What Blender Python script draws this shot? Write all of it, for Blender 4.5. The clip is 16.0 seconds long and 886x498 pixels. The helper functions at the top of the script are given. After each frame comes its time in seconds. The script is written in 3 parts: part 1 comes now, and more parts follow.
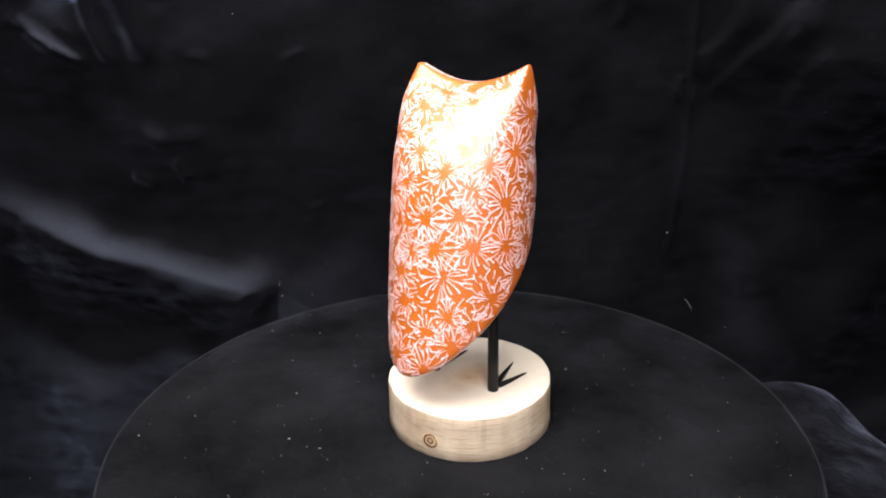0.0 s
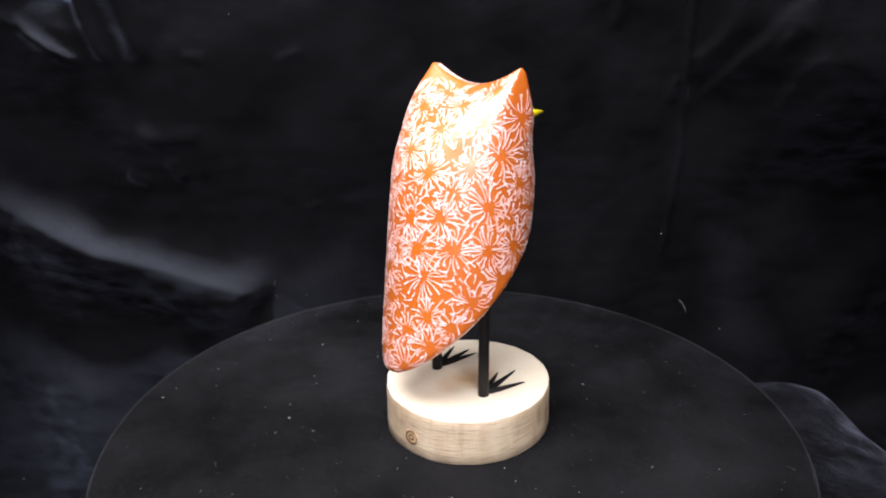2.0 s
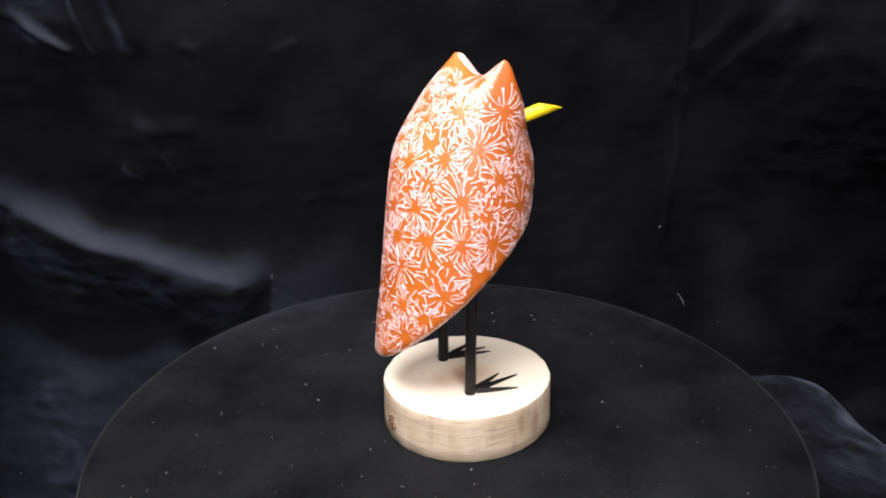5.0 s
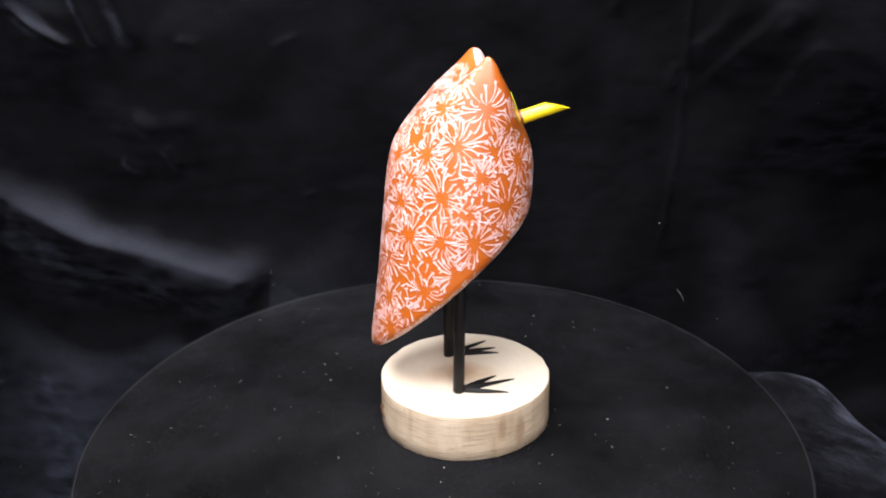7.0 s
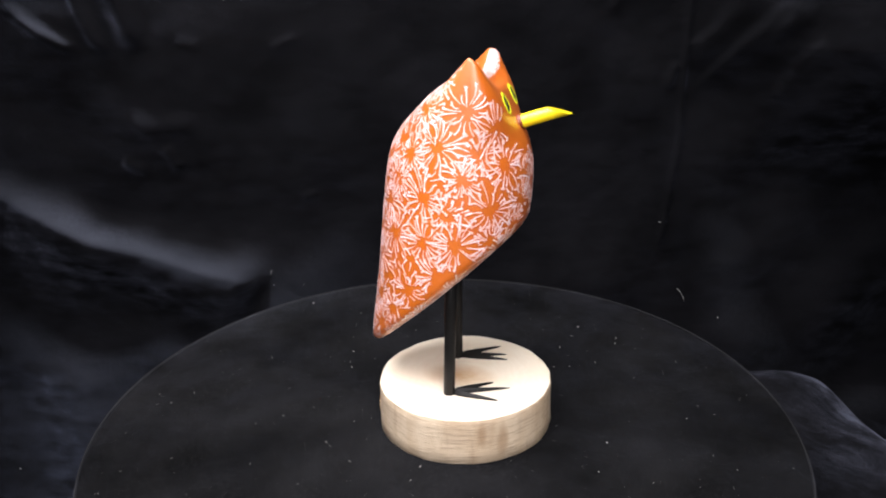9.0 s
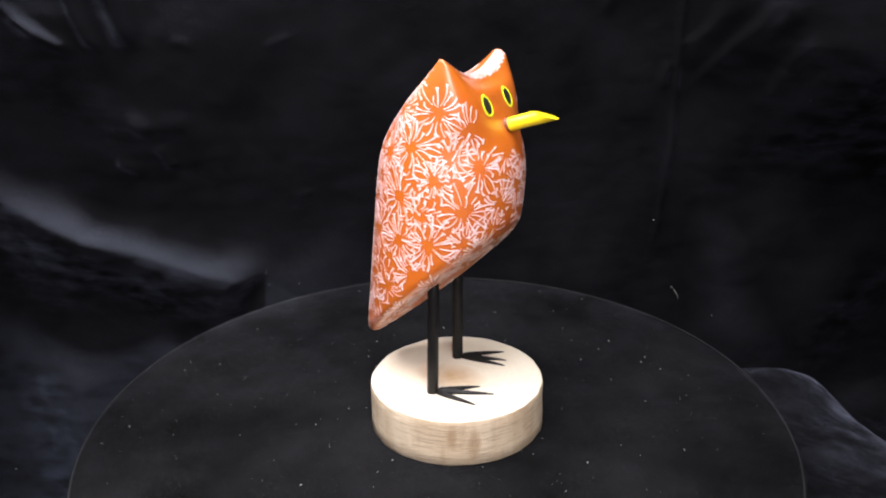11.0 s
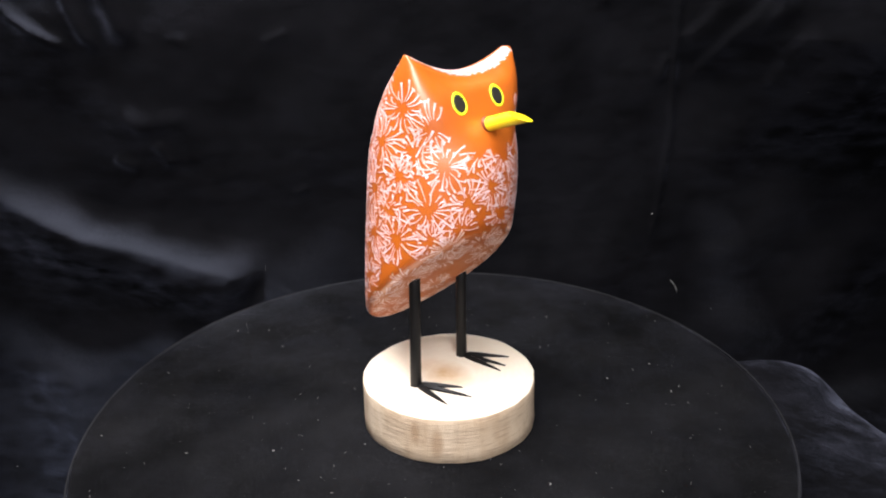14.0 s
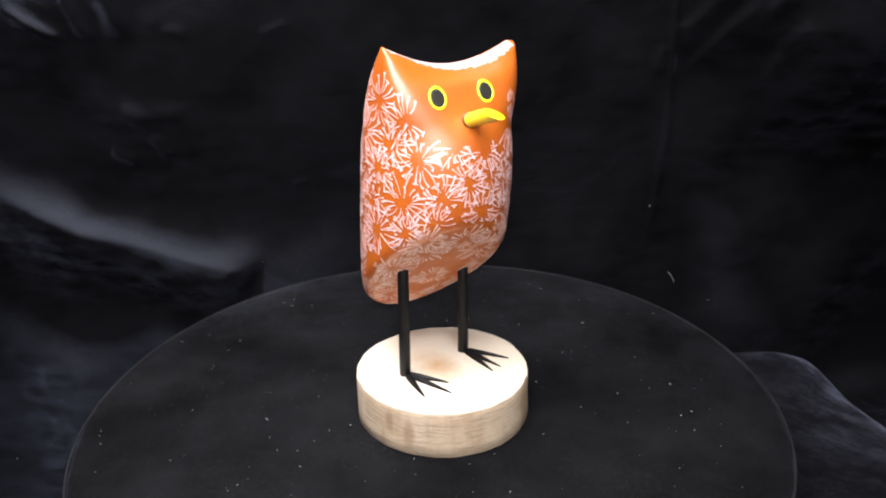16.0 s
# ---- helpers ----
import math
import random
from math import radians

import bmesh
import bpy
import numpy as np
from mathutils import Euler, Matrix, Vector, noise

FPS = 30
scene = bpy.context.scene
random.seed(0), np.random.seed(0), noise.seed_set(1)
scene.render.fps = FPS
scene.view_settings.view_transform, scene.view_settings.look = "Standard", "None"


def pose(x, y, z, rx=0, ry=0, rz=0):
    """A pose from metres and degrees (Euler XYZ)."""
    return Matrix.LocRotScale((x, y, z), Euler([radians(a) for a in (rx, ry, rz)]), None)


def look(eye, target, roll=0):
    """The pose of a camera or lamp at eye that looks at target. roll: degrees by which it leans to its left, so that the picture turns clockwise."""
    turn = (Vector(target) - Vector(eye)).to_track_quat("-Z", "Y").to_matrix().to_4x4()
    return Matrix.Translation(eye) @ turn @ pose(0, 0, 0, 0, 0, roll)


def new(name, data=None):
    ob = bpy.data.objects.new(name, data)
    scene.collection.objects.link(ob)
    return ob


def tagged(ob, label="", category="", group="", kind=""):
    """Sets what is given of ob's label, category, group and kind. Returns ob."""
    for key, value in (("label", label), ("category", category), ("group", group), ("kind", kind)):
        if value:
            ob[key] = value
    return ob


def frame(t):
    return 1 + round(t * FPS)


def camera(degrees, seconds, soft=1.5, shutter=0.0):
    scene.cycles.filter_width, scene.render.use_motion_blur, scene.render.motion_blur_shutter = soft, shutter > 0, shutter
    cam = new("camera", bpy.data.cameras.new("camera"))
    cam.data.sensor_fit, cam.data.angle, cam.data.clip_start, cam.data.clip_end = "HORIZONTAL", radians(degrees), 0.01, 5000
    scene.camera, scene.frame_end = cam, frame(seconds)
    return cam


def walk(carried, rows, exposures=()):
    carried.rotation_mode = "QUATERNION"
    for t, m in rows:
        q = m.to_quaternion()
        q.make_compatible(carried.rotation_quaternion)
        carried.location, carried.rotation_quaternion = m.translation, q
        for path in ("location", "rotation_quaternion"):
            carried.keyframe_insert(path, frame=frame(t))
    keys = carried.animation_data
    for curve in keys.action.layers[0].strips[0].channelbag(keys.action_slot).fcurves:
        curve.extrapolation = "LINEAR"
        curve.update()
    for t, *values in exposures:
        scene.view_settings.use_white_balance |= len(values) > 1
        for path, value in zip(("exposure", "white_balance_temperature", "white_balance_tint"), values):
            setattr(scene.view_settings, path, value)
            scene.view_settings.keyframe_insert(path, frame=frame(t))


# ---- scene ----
from mathutils.bvhtree import BVHTree
from mathutils.kdtree import KDTree

cam = camera(60.75, 16.0, soft=2.0)
PATH = [
    (0.0, pose(-0.0014, -0.4595, 0.2960, 69.83, 1.31, -0.33)),
    (0.5, pose(-0.0021, -0.4604, 0.2960, 69.90, 1.28, -0.44)),
    (1.0, pose(-0.0019, -0.4607, 0.2959, 69.92, 1.15, -0.56)),
    (1.5, pose(-0.0016, -0.4611, 0.2960, 69.91, 1.08, -0.59)),
    (2.0, pose(-0.0018, -0.4608, 0.2961, 69.90, 1.05, -0.64)),
    (2.5, pose(-0.0023, -0.4609, 0.2960, 69.95, 1.11, -0.66)),
    (3.0, pose(-0.0020, -0.4612, 0.2953, 69.94, 1.10, -0.72)),
    (3.5, pose(-0.0018, -0.4608, 0.2952, 69.83, 0.98, -0.72)),
    (4.0, pose(-0.0013, -0.4603, 0.2951, 69.60, 0.87, -0.80)),
    (4.2, pose(-0.0007, -0.4593, 0.2932, 69.76, 0.93, -0.83)),
    (6.3, pose(-0.0002, -0.4586, 0.2918, 69.24, 1.00, -0.49)),
    (6.5, pose(0.0015, -0.4584, 0.2917, 69.28, 0.89, -0.48)),
    (7.0, pose(0.0009, -0.4582, 0.2916, 69.26, 0.89, -0.63)),
    (7.5, pose(0.0003, -0.4585, 0.2919, 69.37, 0.93, -0.71)),
    (8.0, pose(-0.0003, -0.4583, 0.2921, 69.32, 1.00, -0.64)),
    (8.5, pose(-0.0003, -0.4584, 0.2921, 69.31, 1.16, -0.62)),
    (9.0, pose(-0.0009, -0.4581, 0.2914, 69.27, 1.06, -0.79)),
    (9.2, pose(-0.0004, -0.4589, 0.2919, 69.18, 1.23, -0.98)),
    (11.3, pose(-0.0000, -0.4597, 0.2924, 69.12, 1.10, -1.21)),
    (11.5, pose(0.0002, -0.4596, 0.2922, 69.05, 1.35, -1.27)),
    (12.0, pose(0.0009, -0.4595, 0.2918, 69.07, 1.16, -1.19)),
    (12.5, pose(0.0012, -0.4596, 0.2922, 69.08, 1.11, -1.34)),
    (13.0, pose(0.0013, -0.4603, 0.2928, 69.30, 1.32, -1.34)),
    (13.5, pose(0.0020, -0.4603, 0.2932, 69.23, 1.36, -1.29)),
    (14.0, pose(0.0025, -0.4602, 0.2924, 68.76, 1.49, -1.26)),
    (14.5, pose(0.0029, -0.4605, 0.2923, 68.25, 1.26, -1.26)),
    (15.0, pose(0.0020, -0.4613, 0.2926, 67.80, 1.42, -1.39)),
    (15.5, pose(0.0017, -0.4620, 0.2931, 68.13, 1.38, -1.44)),
    (16.0, pose(0.0015, -0.4610, 0.2930, 68.16, 1.49, -1.48)),
]
walk(cam, PATH)

# the turn of the table, in seconds and degrees
TURN = [
    (0.0, -0.00), (0.5, -3.58), (1.0, -6.70), (1.5, -9.73), (2.0, -13.26), (2.5, -16.82),
    (3.0, -20.11), (3.5, -23.13), (4.0, -26.36), (4.2, -27.57), (6.3, -40.01), (6.5, -41.61),
    (7.0, -45.50), (7.5, -49.21), (8.0, -52.63), (8.5, -56.29), (9.0, -59.84), (9.2, -61.21),
    (11.3, -75.12), (11.5, -76.36), (12.0, -79.31), (12.5, -82.32), (13.0, -85.26), (13.5, -88.38),
    (14.0, -91.44), (14.5, -95.00), (15.0, -98.60), (15.5, -102.12), (16.0, -105.48),
]

# ---- world and light ----
world = bpy.data.worlds.new("world")
scene.world = world
world.use_nodes = True
world.node_tree.nodes["Background"].inputs[0].default_value = (0.75, 0.85, 1.0, 1)
world.node_tree.nodes["Background"].inputs[1].default_value = 0.007


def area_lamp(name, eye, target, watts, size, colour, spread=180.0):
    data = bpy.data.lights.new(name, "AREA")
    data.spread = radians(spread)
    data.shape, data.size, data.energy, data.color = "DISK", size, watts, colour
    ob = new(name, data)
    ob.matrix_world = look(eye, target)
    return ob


area_lamp("key_lamp", (-0.15, -0.14, 0.68), (-0.01, 0.02, 0.10), 8.6, 0.60, (1.0, 0.97, 1.0), 150.0)
# unseen fill added beside the camera, for the bird's front and underside
area_lamp("front_fill", (0.06, -0.60, 0.46), (0.0, 0.0, 0.10), 1.15, 0.50, (1.0, 0.97, 0.99), 68.0)
# unseen narrow spots, added only to brighten the cloth's folds; they miss the bird
area_lamp("left_fold_fill", (-0.36, 0.10, 0.80), (-0.315, 0.36, -0.02), 5.0, 0.10, (0.80, 0.86, 1.0), 36.0)
area_lamp("right_fold_fill", (0.36, 0.04, 0.68), (0.45, 0.33, 0.27), 6.0, 0.08, (0.90, 0.93, 1.0), 30.0)
scene.view_settings.exposure = 0.0


# ---- materials ----
class Nodes:
    """A principled material and the few nodes that vary it."""

    def __init__(self, name, colour, rough, **extra):
        self.m = bpy.data.materials.new(name)
        self.m.use_nodes = True
        self.t = self.m.node_tree
        self.b = self.t.nodes["Principled BSDF"]
        self.b.inputs["Base Color"].default_value = (*colour, 1)
        self.b.inputs["Roughness"].default_value = rough
        for key, value in extra.items():
            self.b.inputs[key.replace("_", " ")].default_value = value
        self.co = self.t.nodes.new("ShaderNodeTexCoord").outputs["Object"]

    def node(self, kind, **inputs):
        n = self.t.nodes.new(kind)
        for key, value in inputs.items():
            self.put(n.inputs[key.replace("_", " ")], value)
        return n

    def put(self, socket, value):
        if hasattr(value, "is_output"):
            self.t.links.new(value, socket)
        else:
            socket.default_value = value

    def mapped(self, scale, turn=(0, 0, 0)):
        return self.node("ShaderNodeMapping", Vector=self.co, Scale=scale, Rotation=turn).outputs[0]

    def noise(self, scale, detail=4.0, rough=0.55, vector=None):
        return self.node("ShaderNodeTexNoise", Vector=vector or self.co, Scale=scale, Detail=detail, Roughness=rough).outputs["Fac"]

    def ramp(self, fac, *stops):
        n = self.node("ShaderNodeValToRGB", Fac=fac)
        e = n.color_ramp.elements
        while len(e) < len(stops):
            e.new(0.5)
        for k, (p, c) in enumerate(stops):
            e[k].position, e[k].color = p, (*(c if isinstance(c, tuple) else (c, c, c)), 1)
        return n.outputs["Color"]

    def mix(self, fac, a, b, mode="MIX"):
        n = self.t.nodes.new("ShaderNodeMix")
        n.data_type, n.blend_type = "RGBA", mode
        self.put(n.inputs[0], fac)
        for s, v in ((n.inputs[6], a), (n.inputs[7], b)):
            self.put(s, (*v, 1) if isinstance(v, tuple) else v)
        return n.outputs[2]

    def colour(self, value):
        self.put(self.b.inputs["Base Color"], value)
        return self

    def rough(self, value):
        self.put(self.b.inputs["Roughness"], value)
        return self

    def bump(self, height, strength, distance):
        n = self.node("ShaderNodeBump", Height=height, Strength=strength, Distance=distance)
        self.t.links.new(n.outputs[0], self.b.inputs["Normal"])
        return self


def velvet(name, dark, light, sheen, dust=0.0, crease=1.0):
    n = Nodes(name, dark, 0.9, Sheen_Roughness=0.35, Sheen_Tint=(0.54, 0.58, 0.80, 1), Specular_IOR_Level=0.05)
    patch = n.ramp(n.noise(9.0, 5.0), (0.35, 0.0), (0.72, 1.0))
    brushed = n.ramp(n.noise(1.0, 6.0, 0.65, n.mapped((26, 26, 60), (0.3, 0.2, 0.5))), (0.38, 0.05), (0.64, 1.0))
    fuzz = n.noise(1100.0, 3.0, 0.7)
    base = n.mix(patch, dark, light)
    n.colour(n.mix(n.ramp(n.noise(1500.0, 2.0, 0.6), (0.63, 0.0), (0.74, dust)), base, (0.055, 0.055, 0.056)))
    if dust > 0.3:
        film = n.mix(n.ramp(n.noise(340.0, 6.0, 0.8), (0.50, 0.0), (0.76, 0.8)), (0, 0, 0), n.ramp(n.noise(22.0, 4.0), (0.45, 0.1), (0.7, 1.0)))
        n.colour(n.mix(film, n.b.inputs["Base Color"].links[0].from_socket, (0.030, 0.030, 0.033)))
    n.put(n.b.inputs["Sheen Weight"], n.node("ShaderNodeMath", Value=brushed).outputs[0])
    gain = n.b.inputs["Sheen Weight"].links[0].from_node
    gain.operation, gain.inputs[1].default_value = "MULTIPLY", sheen
    soft = n.noise(1.0, 5.0, 0.6, n.mapped((34, 34, 48), (0.4, 0.1, 0.9)))
    both = n.node("ShaderNodeMath", Value=soft)
    both.operation, both.inputs[1].default_value = "MULTIPLY_ADD", crease
    n.put(both.inputs[2], fuzz)
    n.bump(both.outputs[0], 0.6, 0.0006)
    return n.m


def paint(name, a, b, rough, coat=0.4, gloss=0.34, shine=0.5):
    n = Nodes(name, a, rough, Coat_Weight=coat, Coat_Roughness=gloss, Specular_IOR_Level=shine)
    n.colour(n.mix(n.ramp(n.noise(45.0, 6.0), (0.3, 0.0), (0.7, 1.0)), a, b))
    n.b.inputs["Coat IOR"].default_value = 1.5 if coat < 0.8 else 1.85
    n.rough(n.ramp(n.noise(160.0), (0.3, rough - 0.08), (0.7, rough + 0.1)))
    n.bump(n.noise(420.0, 3.0), 0.12, 0.0008)
    return n.m


M_CLOTH = velvet("black_velvet", (0.0040, 0.0040, 0.0049), (0.0098, 0.0097, 0.0118), 0.42, 0.1, 6.0)
M_PLATTER = velvet("black_felt", (0.0016, 0.0016, 0.0018), (0.0108, 0.0107, 0.0118), 0.15, 0.9)
M_EDGE = velvet("felt_edge", (0.012, 0.012, 0.013), (0.029, 0.029, 0.031), 0.14)
M_LINT = Nodes("lint", (0.42, 0.41, 0.39), 0.9).m
M_ORANGE = paint("orange_paint", (0.60, 0.140, 0.008), (0.55, 0.110, 0.007), 0.40, 1.0, 0.37, 0.6)
M_WASH = paint("washed_orange_paint", (0.62, 0.20, 0.06), (0.56, 0.13, 0.025), 0.5, 0.1)


def stroke_paint():
    n = Nodes("pinkish_white_paint", (0.86, 0.70, 0.68), 0.4, Coat_Weight=1.0, Coat_Roughness=0.32, Coat_IOR=1.8)
    one = n.node("ShaderNodeNewGeometry").outputs["Random Per Island"]
    thin = n.ramp(n.noise(260.0, 3.0), (0.40, 0.0), (0.72, 0.75))
    n.colour(n.mix(thin, n.mix(one, (0.86, 0.73, 0.79), (0.79, 0.48, 0.45)), (0.74, 0.26, 0.14)))
    n.bump(n.noise(500.0), 0.2, 0.0006)
    return n.m


M_WHITE = stroke_paint()
M_FAINT = paint("thin_pink_paint", (0.88, 0.66, 0.60), (0.82, 0.50, 0.40), 0.5, 0.1)
M_YELLOW = paint("yellow_paint", (0.83, 0.68, 0.015), (0.80, 0.60, 0.01), 0.32)
M_RING = paint("lime_yellow_paint", (0.80, 0.84, 0.03), (0.76, 0.80, 0.02), 0.4)
M_BLACK = paint("black_paint", (0.006, 0.006, 0.006), (0.011, 0.010, 0.010), 0.42, 0.0, 0.34, 0.18)
M_GLUE = paint("dried_glue", (0.20, 0.045, 0.012), (0.07, 0.02, 0.01), 0.4)
M_PUPIL = paint("dark_pupil_paint", (0.016, 0.014, 0.011), (0.024, 0.021, 0.016), 0.55, 0.0)


def end_grain():
    n = Nodes("pale_end_grain", (0.72, 0.56, 0.38), 0.7, Specular_IOR_Level=0.25)
    ring = n.node("ShaderNodeTexWave", Vector=n.mapped((1, 1, 0.02)), Scale=62.0, Distortion=11.0, Detail=4.0, Detail_Scale=1.6)
    ring.wave_type, ring.rings_direction = "RINGS", "Z"
    heart = n.node("ShaderNodeTexGradient", Vector=n.node("ShaderNodeMapping", Vector=n.co, Scale=(34, 52, 2), Location=(0.1, 0.15, 0)).outputs[0])
    heart.gradient_type = "SPHERICAL"
    soft = n.mix(n.noise(60.0), heart.outputs[1], (0, 0, 0))
    base = n.mix(n.ramp(ring.outputs["Fac"], (0.3, 0.0), (0.9, 0.35)), n.mix(n.ramp(n.noise(38.0, 5.0), (0.4, 0.0), (0.75, 0.8)), (0.88, 0.79, 0.65), (0.82, 0.69, 0.53)), (0.84, 0.73, 0.58))
    n.colour(n.mix(n.ramp(soft, (0.05, 0.0), (0.5, 1.0)), base, (0.56, 0.36, 0.19)))
    n.bump(n.noise(700.0), 0.2, 0.0005)
    return n.m


def cambium():
    n = Nodes("peeled_log_side", (0.5, 0.4, 0.3), 0.75, Specular_IOR_Level=0.2)
    streak = n.noise(1.0, 6.0, 0.65, n.mapped((60, 60, 900)))
    blot = n.noise(1.0, 4.0, 0.6, n.mapped((45, 45, 14)))
    a = n.mix(n.ramp(blot, (0.35, 0.0), (0.68, 1.0)), (0.62, 0.50, 0.37), (0.46, 0.335, 0.22))
    marks = n.ramp(n.noise(1.0, 3.0, 0.6, n.mapped((190, 190, 26))), (0.60, 0.0), (0.72, 0.25))
    a = n.mix(marks, a, (0.26, 0.19, 0.14))
    for at, size in (((0.0325, -0.0472, 0.012), (190, 190, 70)), ((0.0458, 0.0345, 0.013), (75, 75, 50)), ((0.020, -0.0540, 0.018), (260, 260, 90))):
        spot = n.node("ShaderNodeMapping", Vector=n.co, Scale=size, Location=tuple(-p * q for p, q in zip(at, size)))
        blot = n.node("ShaderNodeTexGradient", Vector=spot.outputs[0])
        blot.gradient_type = "SPHERICAL"
        a = n.mix(n.ramp(blot.outputs[1], (0.05, 0.0), (0.6, 0.6)), a, (0.33, 0.21, 0.12))
    n.colour(n.mix(n.ramp(streak, (0.50, 0.0), (0.72, 0.75)), a, (0.24, 0.17, 0.12)))
    n.bump(streak, 0.5, 0.0012)
    return n.m


M_END, M_SIDE = end_grain(), cambium()


def knot_wood():
    n = Nodes("brown_knot", (0.3, 0.2, 0.1), 0.7, Specular_IOR_Level=0.2)
    spot = n.node("ShaderNodeMapping", Vector=n.co, Location=(0.0559, 0.0136, -0.0098))
    ring = n.node("ShaderNodeTexWave", Vector=spot.outputs[0], Scale=125.0, Distortion=1.5, Detail=2.0, Detail_Scale=2.0, Phase_Offset=1.2)
    ring.wave_type, ring.rings_direction = "RINGS", "SPHERICAL"
    n.colour(n.mix(n.ramp(ring.outputs["Fac"], (0.25, 0.0), (0.7, 1.0)), (0.15, 0.075, 0.035), (0.52, 0.36, 0.22)))
    n.bump(ring.outputs["Fac"], 0.5, 0.001)
    return n.m


M_KNOT = knot_wood()
M_ROOM = Nodes("grey_wall_paint", (0.34, 0.34, 0.335), 0.9).m


# ---- mesh helpers ----
def link(name, bm, materials, parent=None, label="", smooth=True):
    me = bpy.data.meshes.new(name)
    bmesh.ops.recalc_face_normals(bm, faces=bm.faces[:]) if len(bm.faces) < 60000 else None
    for f in bm.faces:
        f.smooth = smooth
    bm.to_mesh(me)
    bm.free()
    for m in materials if isinstance(materials, (list, tuple)) else [materials]:
        me.materials.append(m)
    ob = new(name, me)
    if parent:
        ob.parent = parent
    if label:
        ob["label"] = label
    return ob


def part(name, bm, material, parent, label="", smooth=True, crisp=0.0):
    ob = link(name, bm, material, parent, label, smooth)
    if crisp:
        ob.data.set_sharp_from_angle(angle=radians(crisp))
    return ob


def rings_to_mesh(rings, close=True, ridge_end=False):
    """Quads between rings of points; the last and first rings are closed by a fan, or the last across a ridge."""
    bm = bmesh.new()
    loops = [[bm.verts.new(p) for p in ring] for ring in rings]
    n = len(loops[0])
    for a, b in zip(loops, loops[1:]):
        for k in range(n):
            bm.faces.new((a[k], a[(k + 1) % n], b[(k + 1) % n], b[k]))
    if close:
        if ridge_end:
            last, q = loops[-1], n // 4
            for k in range(-q, q):
                a, b, c, d = last[k % n], last[(k + 1) % n], last[(n // 2 - k - 1) % n], last[(n // 2 - k) % n]
                quad = [v for i, v in enumerate((a, b, c, d)) if v not in (a, b, c, d)[:i]]
                bm.faces.new(quad)
        for loop in loops[:1] if ridge_end else (loops[0], loops[-1]):
            mid = bm.verts.new(sum((v.co for v in loop), Vector()) / n)
            for k in range(n):
                bm.faces.new((loop[k], loop[(k + 1) % n], mid))
    return bm


def smooth_step(a, b, x):
    t = min(1, max(0, (x - a) / (b - a)))
    return t * t * (3 - 2 * t)


def curve_through(points):
    """A smooth function through (x, y) pairs, rising in x."""
    xs, ys = zip(*points)

    def value(x):
        if x <= xs[0]:
            return ys[0] + (x - xs[0]) * (ys[1] - ys[0]) / (xs[1] - xs[0])
        if x >= xs[-1]:
            return ys[-1]
        k = max(i for i in range(len(xs) - 1) if xs[i] <= x)
        h = xs[k + 1] - xs[k]
        slope = lambda i: (ys[min(i + 1, len(ys) - 1)] - ys[max(i - 1, 0)]) / (xs[min(i + 1, len(xs) - 1)] - xs[max(i - 1, 0)])
        t = (x - xs[k]) / h
        return ((2 * t**3 - 3 * t**2 + 1) * ys[k] + (t**3 - 2 * t**2 + t) * h * slope(k)
                + (3 * t**2 - 2 * t**3) * ys[k + 1] + (t**3 - t**2) * h * slope(k + 1))

    return value


# ---- the place: draped cloth and an unseen grey room added round it ----
FLOOR_Z, WALL_Y, COVE, SHELF = -0.27, 0.40, 0.05, 0.205


def ridge(X, Z, points, height, wide_left, wide_right, fade=0.25, sharp=2.0):
    """A fold along a line of points: its height over the plane (X, Z), with a width on each side of it."""
    best, side, along = np.full(X.shape, 9.0), np.zeros(X.shape), np.zeros(X.shape)
    count = len(points) - 1
    for k, ((ax, az), (bx, bz)) in enumerate(zip(points, points[1:])):
        dx, dz = bx - ax, bz - az
        t = np.clip(((X - ax) * dx + (Z - az) * dz) / (dx * dx + dz * dz), 0, 1)
        d = np.hypot(X - ax - t * dx, Z - az - t * dz)
        near = d < best
        best = np.where(near, d, best)
        side = np.where(near, dx * (Z - az) - dz * (X - ax), side)
        along = np.where(near, (k + t) / count, along)
    w = np.where(side > 0, wide_left, wide_right)
    taper = np.clip(np.minimum(along, 1 - along) / fade, 0, 1) if fade else 1.0
    if fade:
        taper = 0.06 + 0.94 * taper * taper * (3 - 2 * taper)
    return height * taper * np.exp(-((best / w) ** np.where(side > 0, sharp, 2.0)))


def beyond(X, Y, points):
    """How far each place lies outside a line of points, which runs with its outside to the left."""
    best, side = np.full(X.shape, 9.0), np.zeros(X.shape)
    for (ax, ay), (bx, by) in zip(points, points[1:]):
        dx, dy = bx - ax, by - ay
        t = np.clip(((X - ax) * dx + (Y - ay) * dy) / (dx * dx + dy * dy), 0, 1)
        d = np.hypot(X - ax - t * dx, Y - ay - t * dy)
        near = d < best
        best = np.where(near, d, best)
        side = np.where(near, dx * (Y - ay) - dy * (X - ax), side)
    return np.where(side > 0, best, -best)


def speck(bm, x, y, z, size, rnd):
    vs = bmesh.ops.create_icosphere(bm, subdivisions=1, radius=size)["verts"]
    m = pose(x, y, z, 0, 0, rnd.uniform(0, 180)) @ Matrix.Diagonal((rnd.uniform(0.7, 1.8), rnd.uniform(0.5, 0.9), 0.6, 1))
    bmesh.ops.transform(bm, matrix=m, verts=vs)


